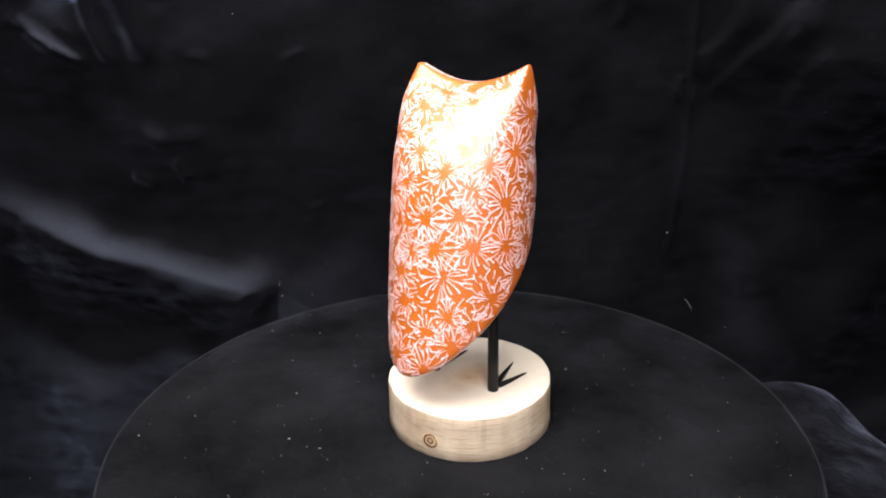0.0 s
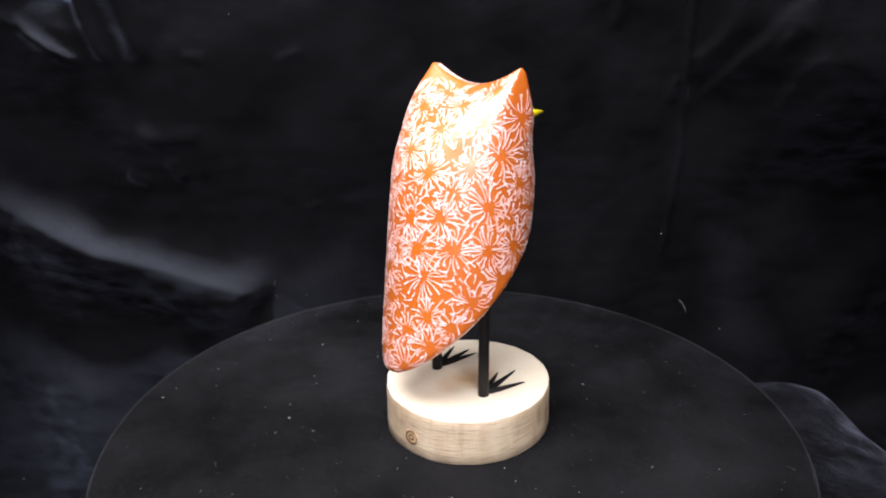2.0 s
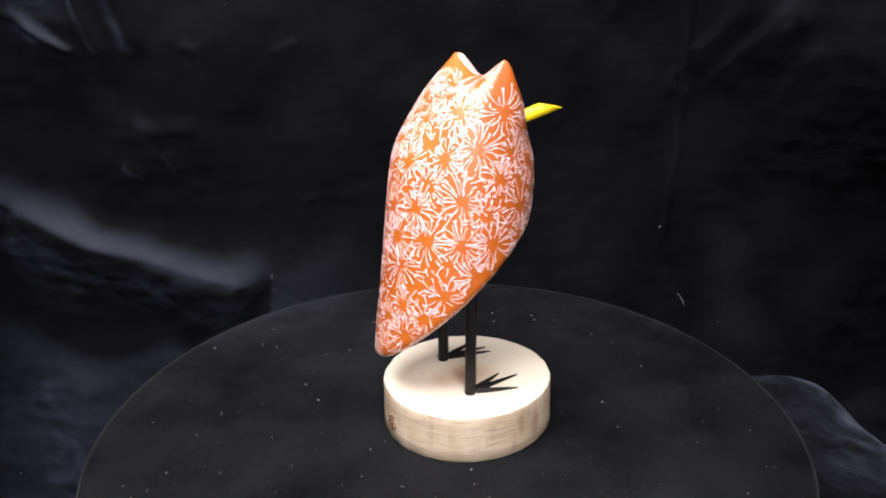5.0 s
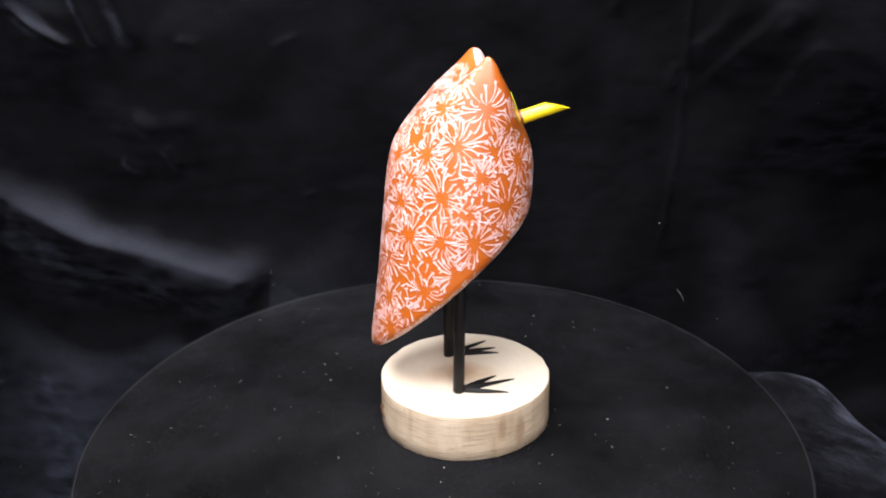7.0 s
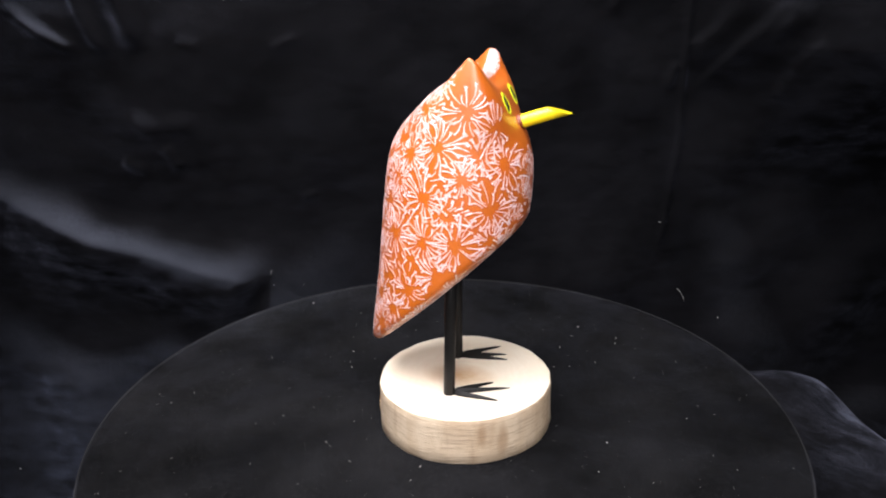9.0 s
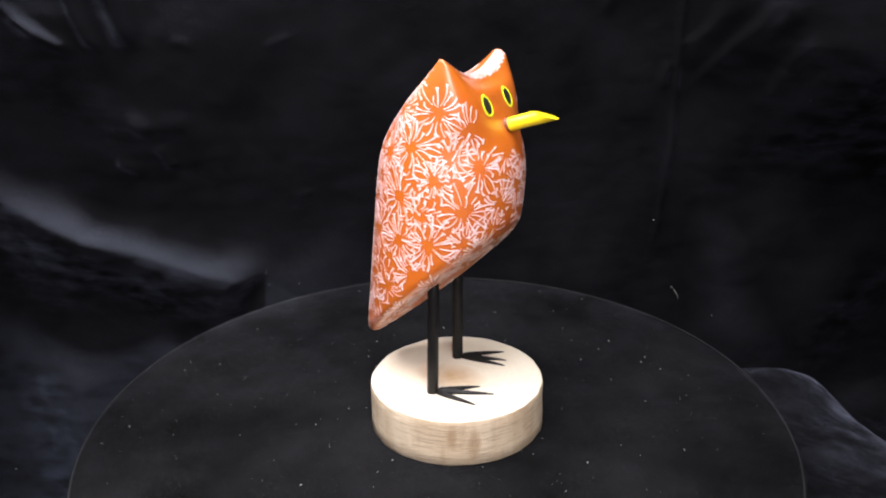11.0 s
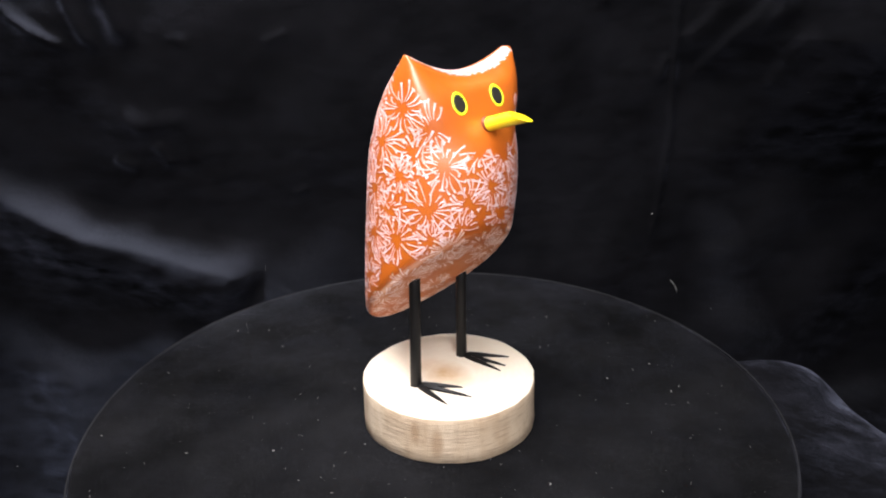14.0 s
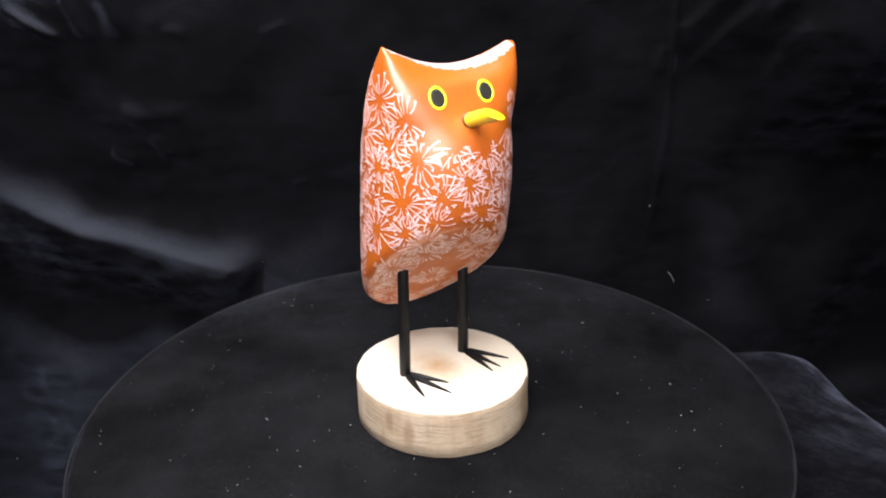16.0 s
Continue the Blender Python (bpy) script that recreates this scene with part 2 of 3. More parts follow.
def backdrop():
    xs = np.linspace(-0.80, 0.80, 590)
    run = []
    for y in np.linspace(-0.8, WALL_Y - COVE, 230):
        run.append((y, FLOOR_Z, 0.0, 1.0))
    for a in np.linspace(0, math.pi / 2, 26)[1:-1]:
        run.append((WALL_Y - COVE + COVE * math.sin(a), FLOOR_Z + COVE - COVE * math.cos(a), -math.sin(a), math.cos(a)))
    for z in np.linspace(FLOOR_Z + COVE, 0.33, 230):
        run.append((WALL_Y, z, -1.0, 0.0))
    run = np.array(run)
    X, Y = np.meshgrid(xs, run[:, 0])
    Z = np.repeat(run[:, 1][:, None], len(xs), 1)
    NY, NZ = run[:, 2][:, None], run[:, 3][:, None]
    on_wall, on_floor = np.clip(-NY, 0, 1), np.clip(NZ, 0, 1)
    # the hanging cloth leans forwards as it rises, and its folds spread with it
    lean = 0.36 * 0.5 * (Z + 0.04 + np.hypot(Z + 0.04, 0.06)) * on_wall
    spread = (WALL_Y + 0.46) / (WALL_Y + 0.46 - lean)
    X0, Z0 = X, Z
    X, Z = X * spread, 0.295 + (Z - 0.295) * spread
    wall = ridge(X, Z, [(-0.72, 0.145), (-0.49, 0.043), (-0.405, -0.003), (-0.350, -0.020), (-0.297, -0.038), (-0.248, -0.052), (-0.226, -0.064), (-0.206, -0.075)], 0.042, 0.020, 0.056, 0.24, 1.8)
    wall += ridge(X, Z, [(-0.376, 0.31), (-0.377, 0.276), (-0.372, 0.248), (-0.364, 0.222), (-0.353, 0.2)], 0.008, 0.008, 0.009, 0.25)
    wall += ridge(X, Z, [(-0.469, 0.278), (-0.439, 0.244), (-0.421, 0.228), (-0.399, 0.216), (-0.377, 0.205)], 0.006, 0.008, 0.009, 0.25)
    wall += ridge(X, Z, [(-0.34, 0.309), (-0.333, 0.269), (-0.325, 0.238), (-0.322, 0.203)], 0.014, 0.012, 0.016, 0.25)
    wall += ridge(X, Z, [(0.287, 0.306), (0.281, 0.261), (0.278, 0.214), (0.279, 0.152), (0.28, 0.088), (0.272, 0.019), (0.262, -0.046)], 0.0042, 0.004, 0.003, 0.1)
    wall += ridge(X, Z, [(0.338, 0.288), (0.33, 0.26), (0.322, 0.242), (0.31, 0.222), (0.294, 0.205), (0.276, 0.198)], 0.008, 0.022, 0.0045, 0.25)
    wall += ridge(X, Z, [(0.397, 0.287), (0.37, 0.247), (0.356, 0.224), (0.334, 0.202), (0.314, 0.176), (0.291, 0.145)], 0.008, 0.024, 0.005, 0.25)
    wall += ridge(X, Z, [(0.383, 0.276), (0.377, 0.256), (0.373, 0.233), (0.359, 0.206)], 0.005, 0.016, 0.0045, 0.25)
    wall += ridge(X, Z, [(0.407, 0.217), (0.39, 0.187), (0.381, 0.157), (0.374, 0.137)], 0.005, 0.018, 0.005, 0.25)
    wall += ridge(X, Z, [(0.206, 0.285), (0.201, 0.263), (0.194, 0.23)], 0.004, 0.008, 0.008, 0.25)
    wall += ridge(X, Z, [(0.27, 0.184), (0.267, 0.171), (0.261, 0.15)], 0.004, 0.005, 0.006, 0.25)
    wall += ridge(X, Z, [(-0.182, 0.207), (-0.165, 0.213), (-0.148, 0.22)], 0.0025, 0.005, 0.006, 0.25)
    wall += ridge(X, Z, [(-0.354, 0.14), (-0.325, 0.125), (-0.292, 0.127), (-0.264, 0.123)], 0.005, 0.012, 0.012, 0.25)
    wall += ridge(X, Z, [(-0.362, 0.088), (-0.349, 0.079), (-0.33, 0.071)], 0.005, 0.007, 0.008, 0.25)
    wall += ridge(X, Z, [(-0.31, 0.105), (-0.303, 0.088), (-0.295, 0.071)], 0.005, 0.008, 0.008, 0.25)
    wall += ridge(X, Z, [(-0.281, 0.217), (-0.265, 0.214), (-0.255, 0.209)], 0.0015, 0.006, 0.006, 0.25)
    wall += ridge(X, Z, [(-0.163, 0.033), (-0.153, 0.037), (-0.14, 0.041)], 0.0025, 0.005, 0.006, 0.25)
    # right of the upright crease it bellies out above and hangs back below
    belly = np.clip((X - 0.30) / 0.16, 0, 1) ** 1.5 * np.clip((Z - 0.03) / 0.17, 0, 1) ** 1.4
    wall += 0.10 * belly
    # the same over the long slanting fold
    over = (X + 0.49) * 0.53 + (Z - 0.106) * 0.849
    wall += 0.010 * np.clip((over - 0.035) / 0.13, 0, 1) ** 1.6 * np.clip((-0.14 - X) / 0.16, 0, 1) ** 1.5
    # the cloth lies over a shelf under the turntable and falls away round it
    X, Z = X0, Z0
    off = beyond(X, Y, [(0.05, 0.27), (0.20, 0.225), (0.324, 0.222), (0.357, 0.213), (0.393, 0.18), (0.399, 0.133), (0.42, -0.10), (0.43, -0.80)]) - 0.014
    lying = SHELF / (1 + np.exp(np.clip(off / 0.025, -40, 40))) / (1 + np.exp(np.clip(-(X + 0.09) / 0.02, -40, 40)))
    lying += 0.005 * np.exp(-((np.minimum(off, 0) / 0.05) ** 2)) * (off < 0.012)
    # small creases everywhere
    small = np.zeros(X.shape)
    for k in range(16):
        a, f, p = random.uniform(0, math.pi), random.uniform(18, 60), random.uniform(0, 6.28)
        small += math.cos(p) * np.sin((X * math.cos(a) + (Z + Y) * math.sin(a)) * f + p + 2.0 * np.sin(X * 7 + p) + 1.6 * np.sin(Z * 9 + k)) / f
    for k in range(14):
        a, f, p = random.uniform(0, math.pi), random.uniform(90, 240), random.uniform(0, 6.28)
        where = np.clip(np.sin(X * random.uniform(9, 22) + p) * np.sin((Z + Y) * random.uniform(9, 22) + 2 * p) - 0.1, 0, 1)
        small += 0.6 * where * np.sin((X * math.cos(a) + (Z + Y) * math.sin(a)) * f + p + 3.0 * np.sin(X * 19 + p) + 2.5 * np.sin((Z + Y) * 23 + k)) / f
    h = wall * on_wall + lying * on_floor + small * 0.055
    # beyond the table's edge the cloth drops to the floor
    drop = 0.55 / (1 + np.exp(np.clip((X + 0.235 + 0.05 * Y) / 0.016, -40, 40))) * on_floor
    V = np.stack([X, Y - lean + NY * h, Z + NZ * h - drop], -1).reshape(-1, 3)
    n = len(xs)
    i = (np.arange(len(run) - 1)[:, None] * n + np.arange(n - 1)[None]).ravel()
    F = np.stack([i, i + 1, i + n + 1, i + n], -1)
    me = bpy.data.meshes.new("backdrop")
    me.from_pydata(V.tolist(), [], F.tolist())
    for f in me.polygons:
        f.use_smooth = True
    me.materials.append(M_CLOTH)
    tree = BVHTree.FromPolygons([Vector(v) for v in V.tolist()], F.tolist())
    ob = tagged(new("backdrop", me), "black velvet cloth hanging in soft folds behind the turntable", "backdrop", kind="structure")
    eye = Vector((0.0, -0.46, 0.295))
    stuck = lambda x, z: tree.ray_cast(eye, (Vector((x, WALL_Y, z)) - eye).normalized())[0] + Vector((0, -0.0006, 0.0003))
    # a pale thread and a few specks caught in the pile
    line = [(0.295, -0.093), (0.299, -0.097), (0.302, -0.102), (0.304, -0.106), (0.305, -0.111)]
    rings = [[stuck(x, z) + Vector((0.0004 * math.cos(a), -0.0002, 0.0004 * math.sin(a))) for a in (0.0, 1.57, 3.14, 4.71)] for x, z in line]
    part("thread", rings_to_mesh(rings), M_LINT, ob, "short pale thread caught in the velvet")
    rnd = random.Random(8)
    for x, z, size in ((0.266, -0.005, 0.001), (0.35, -0.134, 0.0009), (-0.226, 0.258, 0.0006), (-0.205, -0.057, 0.0006), (-0.206, -0.061, 0.0005), (-0.571, -0.337, 0.0009), (0.435, 0.135, 0.0005), (-0.167, -0.076, 0.0005), (-0.204, -0.076, 0.0005)):
        bm = bmesh.new()
        speck(bm, *stuck(x, z), size, rnd)
        part("lint", bm, M_LINT, ob, "pale speck of lint")
    return ob


# unseen box that closes the set; its grey walls bounce some fill light
def room():
    def slab(name, size, at):
        bm = bmesh.new()
        bmesh.ops.create_cube(bm, size=1.0)
        bmesh.ops.scale(bm, verts=bm.verts, vec=size)
        bmesh.ops.translate(bm, verts=bm.verts, vec=at)
        return tagged(link(name, bm, M_ROOM, smooth=False), "plain grey surface of the unseen room added round the set", "room", kind="structure")

    slab("floor", (4.2, 4.2, 0.1), (0, 0, -1.05))
    slab("ceiling", (4.2, 4.2, 0.1), (0, 0, 2.15))
    slab("wall_north", (4.2, 0.1, 3.1), (0, 2.05, 0.55))
    slab("wall_south", (4.2, 0.1, 3.1), (0, -2.05, 0.55))
    slab("wall_east", (0.1, 4.0, 3.1), (2.05, 0, 0.55))
    slab("wall_west", (0.1, 4.0, 3.1), (-2.05, 0, 0.55))


backdrop()
room()


# ---- the turntable ----
def disc_rings(radius, top, bottom, rounding, n=192, wobble=0.0, seed=0.0):
    def at(r, z):
        out = []
        for k in range(n):
            a = 2 * math.pi * k / n
            q = r + wobble * (r / radius) * (math.sin(2 * a + seed) + 0.6 * math.sin(3 * a + 2 * seed) + 0.35 * math.sin(7 * a + seed) + 0.2 * math.sin(13 * a))
            out.append((q * math.cos(a), q * math.sin(a), z))
        return out

    rings = [at(radius * f, top) for f in (0.25, 0.5, 0.75, 0.9)]
    for k in range(7):
        a = math.pi / 2 * k / 6
        rings.append(at(radius - rounding + rounding * math.sin(a), top - rounding + rounding * math.cos(a)))
    for k in range(1, 7):
        a = math.pi / 2 * k / 6
        rings.append(at(radius - rounding + rounding * math.cos(a), bottom + rounding - rounding * math.sin(a)))
    rings.append(at(radius * 0.5, bottom))
    return rings


SPECKS = [(-0.129, 0.094), (-0.007, 0.168), (-0.026, 0.126), (0.054, -0.104), (0.055, -0.160), (0.128, -0.183), (-0.046, 0.162), (-0.088, -0.030),
          (-0.019, -0.060), (-0.116, -0.144), (0.092, 0.069), (-0.013, 0.175), (-0.217, -0.010), (-0.111, -0.018), (0.112, 0.044)]


OFF_CENTRE = (0.0035, -0.0022, 0.0)


def turntable():
    top = new("turntable")
    tagged(top, "round turntable covered in black felt with specks of lint", "turntable")
    part("platter", rings_to_mesh(disc_rings(0.2366, 0.0, -0.012, 0.003, wobble=0.0006)), M_PLATTER, top, "black felt-covered round platter").location = OFF_CENTRE
    part("pedestal", rings_to_mesh(disc_rings(0.11, -0.013, FLOOR_Z + SHELF + 0.004, 0.004, n=64)), M_BLACK, top, "black round pedestal")
    # the felt's cut edge, coloured paler in place of the sheen its rim catches
    rim = []
    for k in range(6):
        w = 2 * math.pi * k / 6
        rim.append([((0.2360 + 0.0007 * math.cos(w) + 0.0005 * math.sin(5 * a)) * math.cos(a), (0.2360 + 0.0007 * math.cos(w) + 0.0005 * math.sin(5 * a)) * math.sin(a), -0.0002 + 0.0007 * math.sin(w))
                    for a in [2 * math.pi * i / 240 for i in range(240)]])
    part("felt_edge", rings_to_mesh(rim + rim[:1], close=False), M_EDGE, top, "cut edge of the felt, paler in place of its rim's sheen").location = OFF_CENTRE
    rnd, bm = random.Random(5), bmesh.new()
    for x, y in SPECKS:
        speck(bm, x, y, 0.0004, 0.00055, rnd)
    for k in range(1000):
        r, a = 0.228 * math.sqrt(rnd.random()), rnd.uniform(0, 6.28)
        speck(bm, r * math.cos(a), r * math.sin(a), 0.0002, 0.00008 + 0.00034 * rnd.random() ** 6, rnd)
    tagged(part("lint", bm, M_LINT, top, "pale specks of lint"), kind="stuff")
    return top


# ---- the painted wooden bird on its log slice ----
BACK = curve_through([(0.030, -0.0655), (0.056, -0.0622), (0.0676, -0.0612), (0.0966, -0.0567), (0.1244, -0.0532), (0.1548, -0.0496), (0.1767, -0.0465),
                      (0.1909, -0.0424), (0.2021, -0.0351), (0.2167, -0.0206), (0.2289, -0.0077), (0.2350, -0.0008), (0.2400, 0.0052), (0.2425, 0.0092)])
FRONT = curve_through([(0.060, 0.028), (0.120, 0.0365), (0.1423, 0.0402), (0.1589, 0.0423), (0.1768, 0.0426), (0.1908, 0.0402), (0.2029, 0.0349), (0.2197, 0.0279),
                       (0.2380, 0.0190), (0.2425, 0.0140)])
HALF = curve_through([(0.040, 0.034), (0.070, 0.0415), (0.100, 0.0455), (0.140, 0.0465), (0.180, 0.0460), (0.210, 0.0452), (0.230, 0.0452), (0.2425, 0.0448)])
MIDDLE = curve_through([(0.040, 0.0005), (0.140, 0.0012), (0.190, 0.0018), (0.220, 0.0035), (0.2425, 0.0052)])
TOP_Z, ROUND = 0.2405, 0.0085


def under(x, y=0.0):
    """The height of the slanting flat underside."""
    return 0.1052 + 0.905 * x - 0.16 * y


def skin(angle, z):
    """A point of the body's outline at a height: x forwards, y to the bird's left."""
    c, s = math.cos(angle), math.sin(angle)
    front, back = FRONT(z), BACK(z)
    mid = (front + back) / 2
    if c > 0:
        n = 2.05 + 2.0 * smooth_step(0.190, 0.229, z) - 0.3 * smooth_step(0.226, 0.240, z)
    else:
        n = 1.95 + 2.3 * smooth_step(0.195, 0.240, z)
    r = (abs(c) ** n + abs(s) ** n) ** (-1 / n)
    return mid + r * c * (front - back) / 2, MIDDLE(z) + r * s * HALF(z)


def settle(angle, share, lift):
    z = 0.14
    for _ in range(40):
        x, y = skin(angle, z)
        low = under(x, y) + lift
        z = low + share * (TOP_Z - low)
    return x, y, z


def scoop(x, y, z):
    """The ridge between the ears hangs through and leans a little."""
    w = min(1.0, abs(y - 0.003) / 0.043)
    if x > 0.008:
        x -= 0.0011 * max(0.0, 1 - ((y - 0.001) / 0.033) ** 2) * smooth_step(0.176, 0.222, z)
    k = smooth_step(0.219, TOP_Z, z)
    x -= 0.0012 * smooth_step(0.208, TOP_Z + 0.006, z) * (1 - w**1.9)
    return (x, y, z - k * (0.0112 * (1 - w**1.9) + 0.0020 * (y / 0.045)))


def bird_body():
    n, rings = 144, []
    angles = [2 * math.pi * k / n for k in range(n)]
    for f in (0.0, 0.12, 0.3, 0.5, 0.7, 0.85):
        low = [settle(a, 0.0, ROUND) for a in angles]
        cx = sum(p[0] for p in low) / n
        cy = sum(p[1] for p in low) / n
        ring = []
        for x, y, z in low:
            d = math.hypot(x - cx, y - cy)
            q = (d - ROUND) / d * max(f, 0.02)
            px, py = cx + (x - cx) * q, cy + (y - cy) * q
            ring.append((px, py, under(px, py) - 0.0035 * (1 - f * f)))
        rings.append(ring)
    for k in range(7):
        a = math.pi / 2 * (1 - k / 6)
        ring = []
        for x, y, z in low:
            d = math.hypot(x - cx, y - cy)
            q = (d - ROUND + ROUND * math.cos(a)) / d
            px, py = cx + (x - cx) * q, cy + (y - cy) * q
            ring.append((px, py, under(px, py) + ROUND * (1 - math.sin(a))))
        rings.append(ring)
    steps = 74
    for k in range(1, steps + 1):
        share = 1 - (1 - k / steps) ** 1.25
        rings.append([scoop(*settle(a, min(share, 0.9995), ROUND)) for a in angles])
    # the rounded top of the ridge
    last = rings[-1]
    cx = sum(p[0] for p in last) / n
    for shrink, up in ((0.72, 0.0012), (0.35, 0.0018)):
        rings.append([(cx + (x - cx) * shrink, 0.004 + (y - 0.004) * (0.994 if shrink > 0.5 else 0.985), z + up) for x, y, z in last])
    bm = rings_to_mesh(rings, ridge_end=True)
    bm.normal_update()
    return bm


def on_skin(tree, p, lift):
    hit, normal, _, _ = tree.find_nearest(Vector(p))
    return hit + normal * lift, normal


def stroke(bm, tree, a, b, width_a, width_b, bend):
    """A brush stroke from a to b on the body, a little proud in its middle."""
    rows, steps = [], 4
    a, b = Vector(a), Vector(b)
    _, na = on_skin(tree, (a + b) / 2, 0)
    across = (b - a).cross(na).normalized()
    for k in range(steps + 1):
        t = k / steps
        p = a.lerp(b, t) + across * bend * math.sin(math.pi * t)
        w = (width_a + (width_b - width_a) * t) * (0.7, 0.85, 0.9, 1.15, 1.2)[k] / 2
        rows.append([bm.verts.new(on_skin(tree, p + across * w * s, h)[0]) for s, h in ((-1, 0.00004), (0, 0.00022), (1, 0.00004))])
    for p, q in zip(rows, rows[1:]):
        for i in (0, 1):
            bm.faces.new((p[i], q[i], q[i + 1], p[i + 1]))


def bare(p):
    """Where the orange stays bare: the face, the ear tips, a band over the underside."""
    x, y, z = p
    face = x > 0.004 and z > 0.189 + 0.10 * abs(y) - 0.06 * max(0, y) and abs(y - 0.001) < 0.0315 - 0.12 * max(0, 0.212 - z) + 0.10 * max(0, z - 0.215)
    low = z - under(x, y)
    return face or (y > 0.036 and z > 0.210 and x > -0.002) or (z > (0.2335 if y < 0 else 0.2240) and x > 0.0105) or (low < 0.010 + 0.10 * max(0, x + 0.02) and x > -0.035 and x < 0.012)


STARS = [(-0.044, 0.007, 0.178), (-0.041, -0.015, 0.166), (-0.0458, 0.003, 0.1387), (-0.044, -0.016, 0.140), (-0.0436, -0.0276, 0.1077), (-0.043, 0.0097, 0.2157),
         (-0.0315, 0.031, 0.184), (-0.0378, 0.0229, 0.159), (-0.0313, -0.0333, 0.175), (-0.0347, -0.0358, 0.142), (-0.0254, -0.0496, 0.0986), (0.009, -0.044, 0.178),
         (-0.0178, -0.0414, 0.187), (-0.0201, -0.0482, 0.1244), (-0.0131, -0.0567, 0.0874), (-0.0054, 0.0421, 0.1695), (-0.036, 0.026, 0.205), (-0.042, -0.006, 0.196)]


def starbursts(body, tree):
    rnd, laid = random.Random(11), []
    centres = [on_skin(tree, (x, y, z), 0) for y, x, z in STARS]
    verts = [v.co.copy() for v in body.data.vertices]
    rnd.shuffle(verts)
    for co in verts:
        if co.z - under(co.x, co.y) < 0.006 or bare(co) or co.z > (0.228 if co.x > 0.0105 else 0.239):
            continue
        if min((co - c).length for c, _ in centres) > 0.0168 * (0.86 + 0.34 * (0.5 + 0.5 * math.sin(co.x * 91 + co.y * 133 + co.z * 71))):
            centres.append(on_skin(tree, co, 0))
    for c, normal in centres:
        bm = bmesh.new()
        side = normal.orthogonal().normalized()
        up = normal.cross(side)
        count, reach = rnd.randint(19, 28), rnd.uniform(0.0125, 0.0200)
        for k in range(count):
            a = 2 * math.pi * (k + rnd.uniform(-0.32, 0.32)) / count
            way = side * math.cos(a) + up * math.sin(a)
            r0, r1 = rnd.uniform(0.0026, 0.0065), reach * rnd.uniform(0.5, 1.0)
            p, q = c + way * r0, c + way * r1
            end, _ = on_skin(tree, q, 0)
            middle, _ = on_skin(tree, (p + q) / 2, 0)
            if bare(end) and bare(middle):
                continue
            if end.z - under(end.x, end.y) < 0.0025:
                continue
            stroke(bm, tree, p, q, rnd.uniform(0.0005, 0.0008), rnd.uniform(0.0008, 0.0013), rnd.uniform(-0.0014, 0.0014))
            laid += [p.lerp(q, i / 5) for i in range(6)]
            if rnd.random() < 0.6:
                dab = rnd.uniform(0.0009, 0.0018)
                stroke(bm, tree, q - way * dab, q + way * dab * 0.4, 0.0010, rnd.uniform(0.0013, 0.0018), 0.0)
            if rnd.random() < 0.25:
                cross = way.cross(normal) * rnd.uniform(0.0008, 0.0018)
                stroke(bm, tree, q - cross, q + cross + way * rnd.uniform(-0.001, 0.001), 0.0010, 0.0012, 0.0)
        if len(bm.faces) > 16:
            part("starburst", bm, M_WHITE, body)
        else:
            bm.free()
    # short strokes that fill the gaps between the starbursts
    net = KDTree(len(laid))
    for i, p in enumerate(laid):
        net.insert(p, i)
    net.balance()
    bm, fill = bmesh.new(), []
    for k in range(9000):
        co = rnd.choice(verts)
        # closer on the back of the head, for more paint and its white glare
        if bare(co) or (co.x > 0.002 and co.z > 0.185) or co.z - under(co.x, co.y) < 0.010 or net.find(co)[2] < (0.0014 if co.z > 0.196 and co.x < -0.004 else 0.0024):
            continue
        if any((co - q).length < 0.0021 for q in fill):
            continue
        heart, normal = min(centres, key=lambda e: (e[0] - co).length)
        if (heart - co).length < 0.0030:
            continue
        way = (co - heart).normalized()
        way.rotate(Matrix.Rotation(rnd.uniform(-0.8, 0.8), 3, normal))
        half = rnd.uniform(0.0018, 0.0038)
        stroke(bm, tree, co - way * half, co + way * half, 0.0007, rnd.uniform(0.0010, 0.0015), rnd.uniform(-0.0006, 0.0006))
        fill += [co, co - way * half * 0.7, co + way * half * 0.7]
    tagged(part("brush_strokes", bm, M_WHITE, body, "scattered pinkish-white brush strokes"), kind="stuff")
    # white dabs that paint the overhead highlight along the ridge between the ears
    bm = bmesh.new()
    for k in range(230):
        y = rnd.uniform(-0.036, 0.045)
        top = tree.ray_cast(Vector((0.0125, y, 0.30)), Vector((0, 0, -1)))[0]
        low = 0.0015 + 0.0050 * smooth_step(-0.03, 0.035, y)
        p = top + Vector((-0.0025, rnd.uniform(-0.001, 0.001), 0))
        q = top + Vector((low * rnd.uniform(0.3, 1.0), rnd.uniform(-0.003, 0.003), -0.6 * low * rnd.random()))
        stroke(bm, tree, p, q, rnd.uniform(0.0010, 0.0020), rnd.uniform(0.0012, 0.0024), rnd.uniform(-0.0004, 0.0004))
    tagged(part("ridge_highlight", bm, M_WHITE, body, "white dabs standing in for the highlight along the ridge"), kind="stuff")
    # thin strokes on the underside
    for x, y in ((0.015, -0.02), (0.018, 0.02), (-0.012, 0.0), (-0.035, -0.018), (-0.034, 0.02), (-0.05, 0.0), (0.028, 0.0), (0.030, 0.022), (0.026, -0.026), (0.0, -0.034), (0.0, 0.034), (-0.02, 0.036), (-0.02, -0.036)):
        bm = bmesh.new()
        c, normal = on_skin(tree, (x, y, under(x, y)), 0)
        side = normal.orthogonal().normalized()
        up = normal.cross(side)
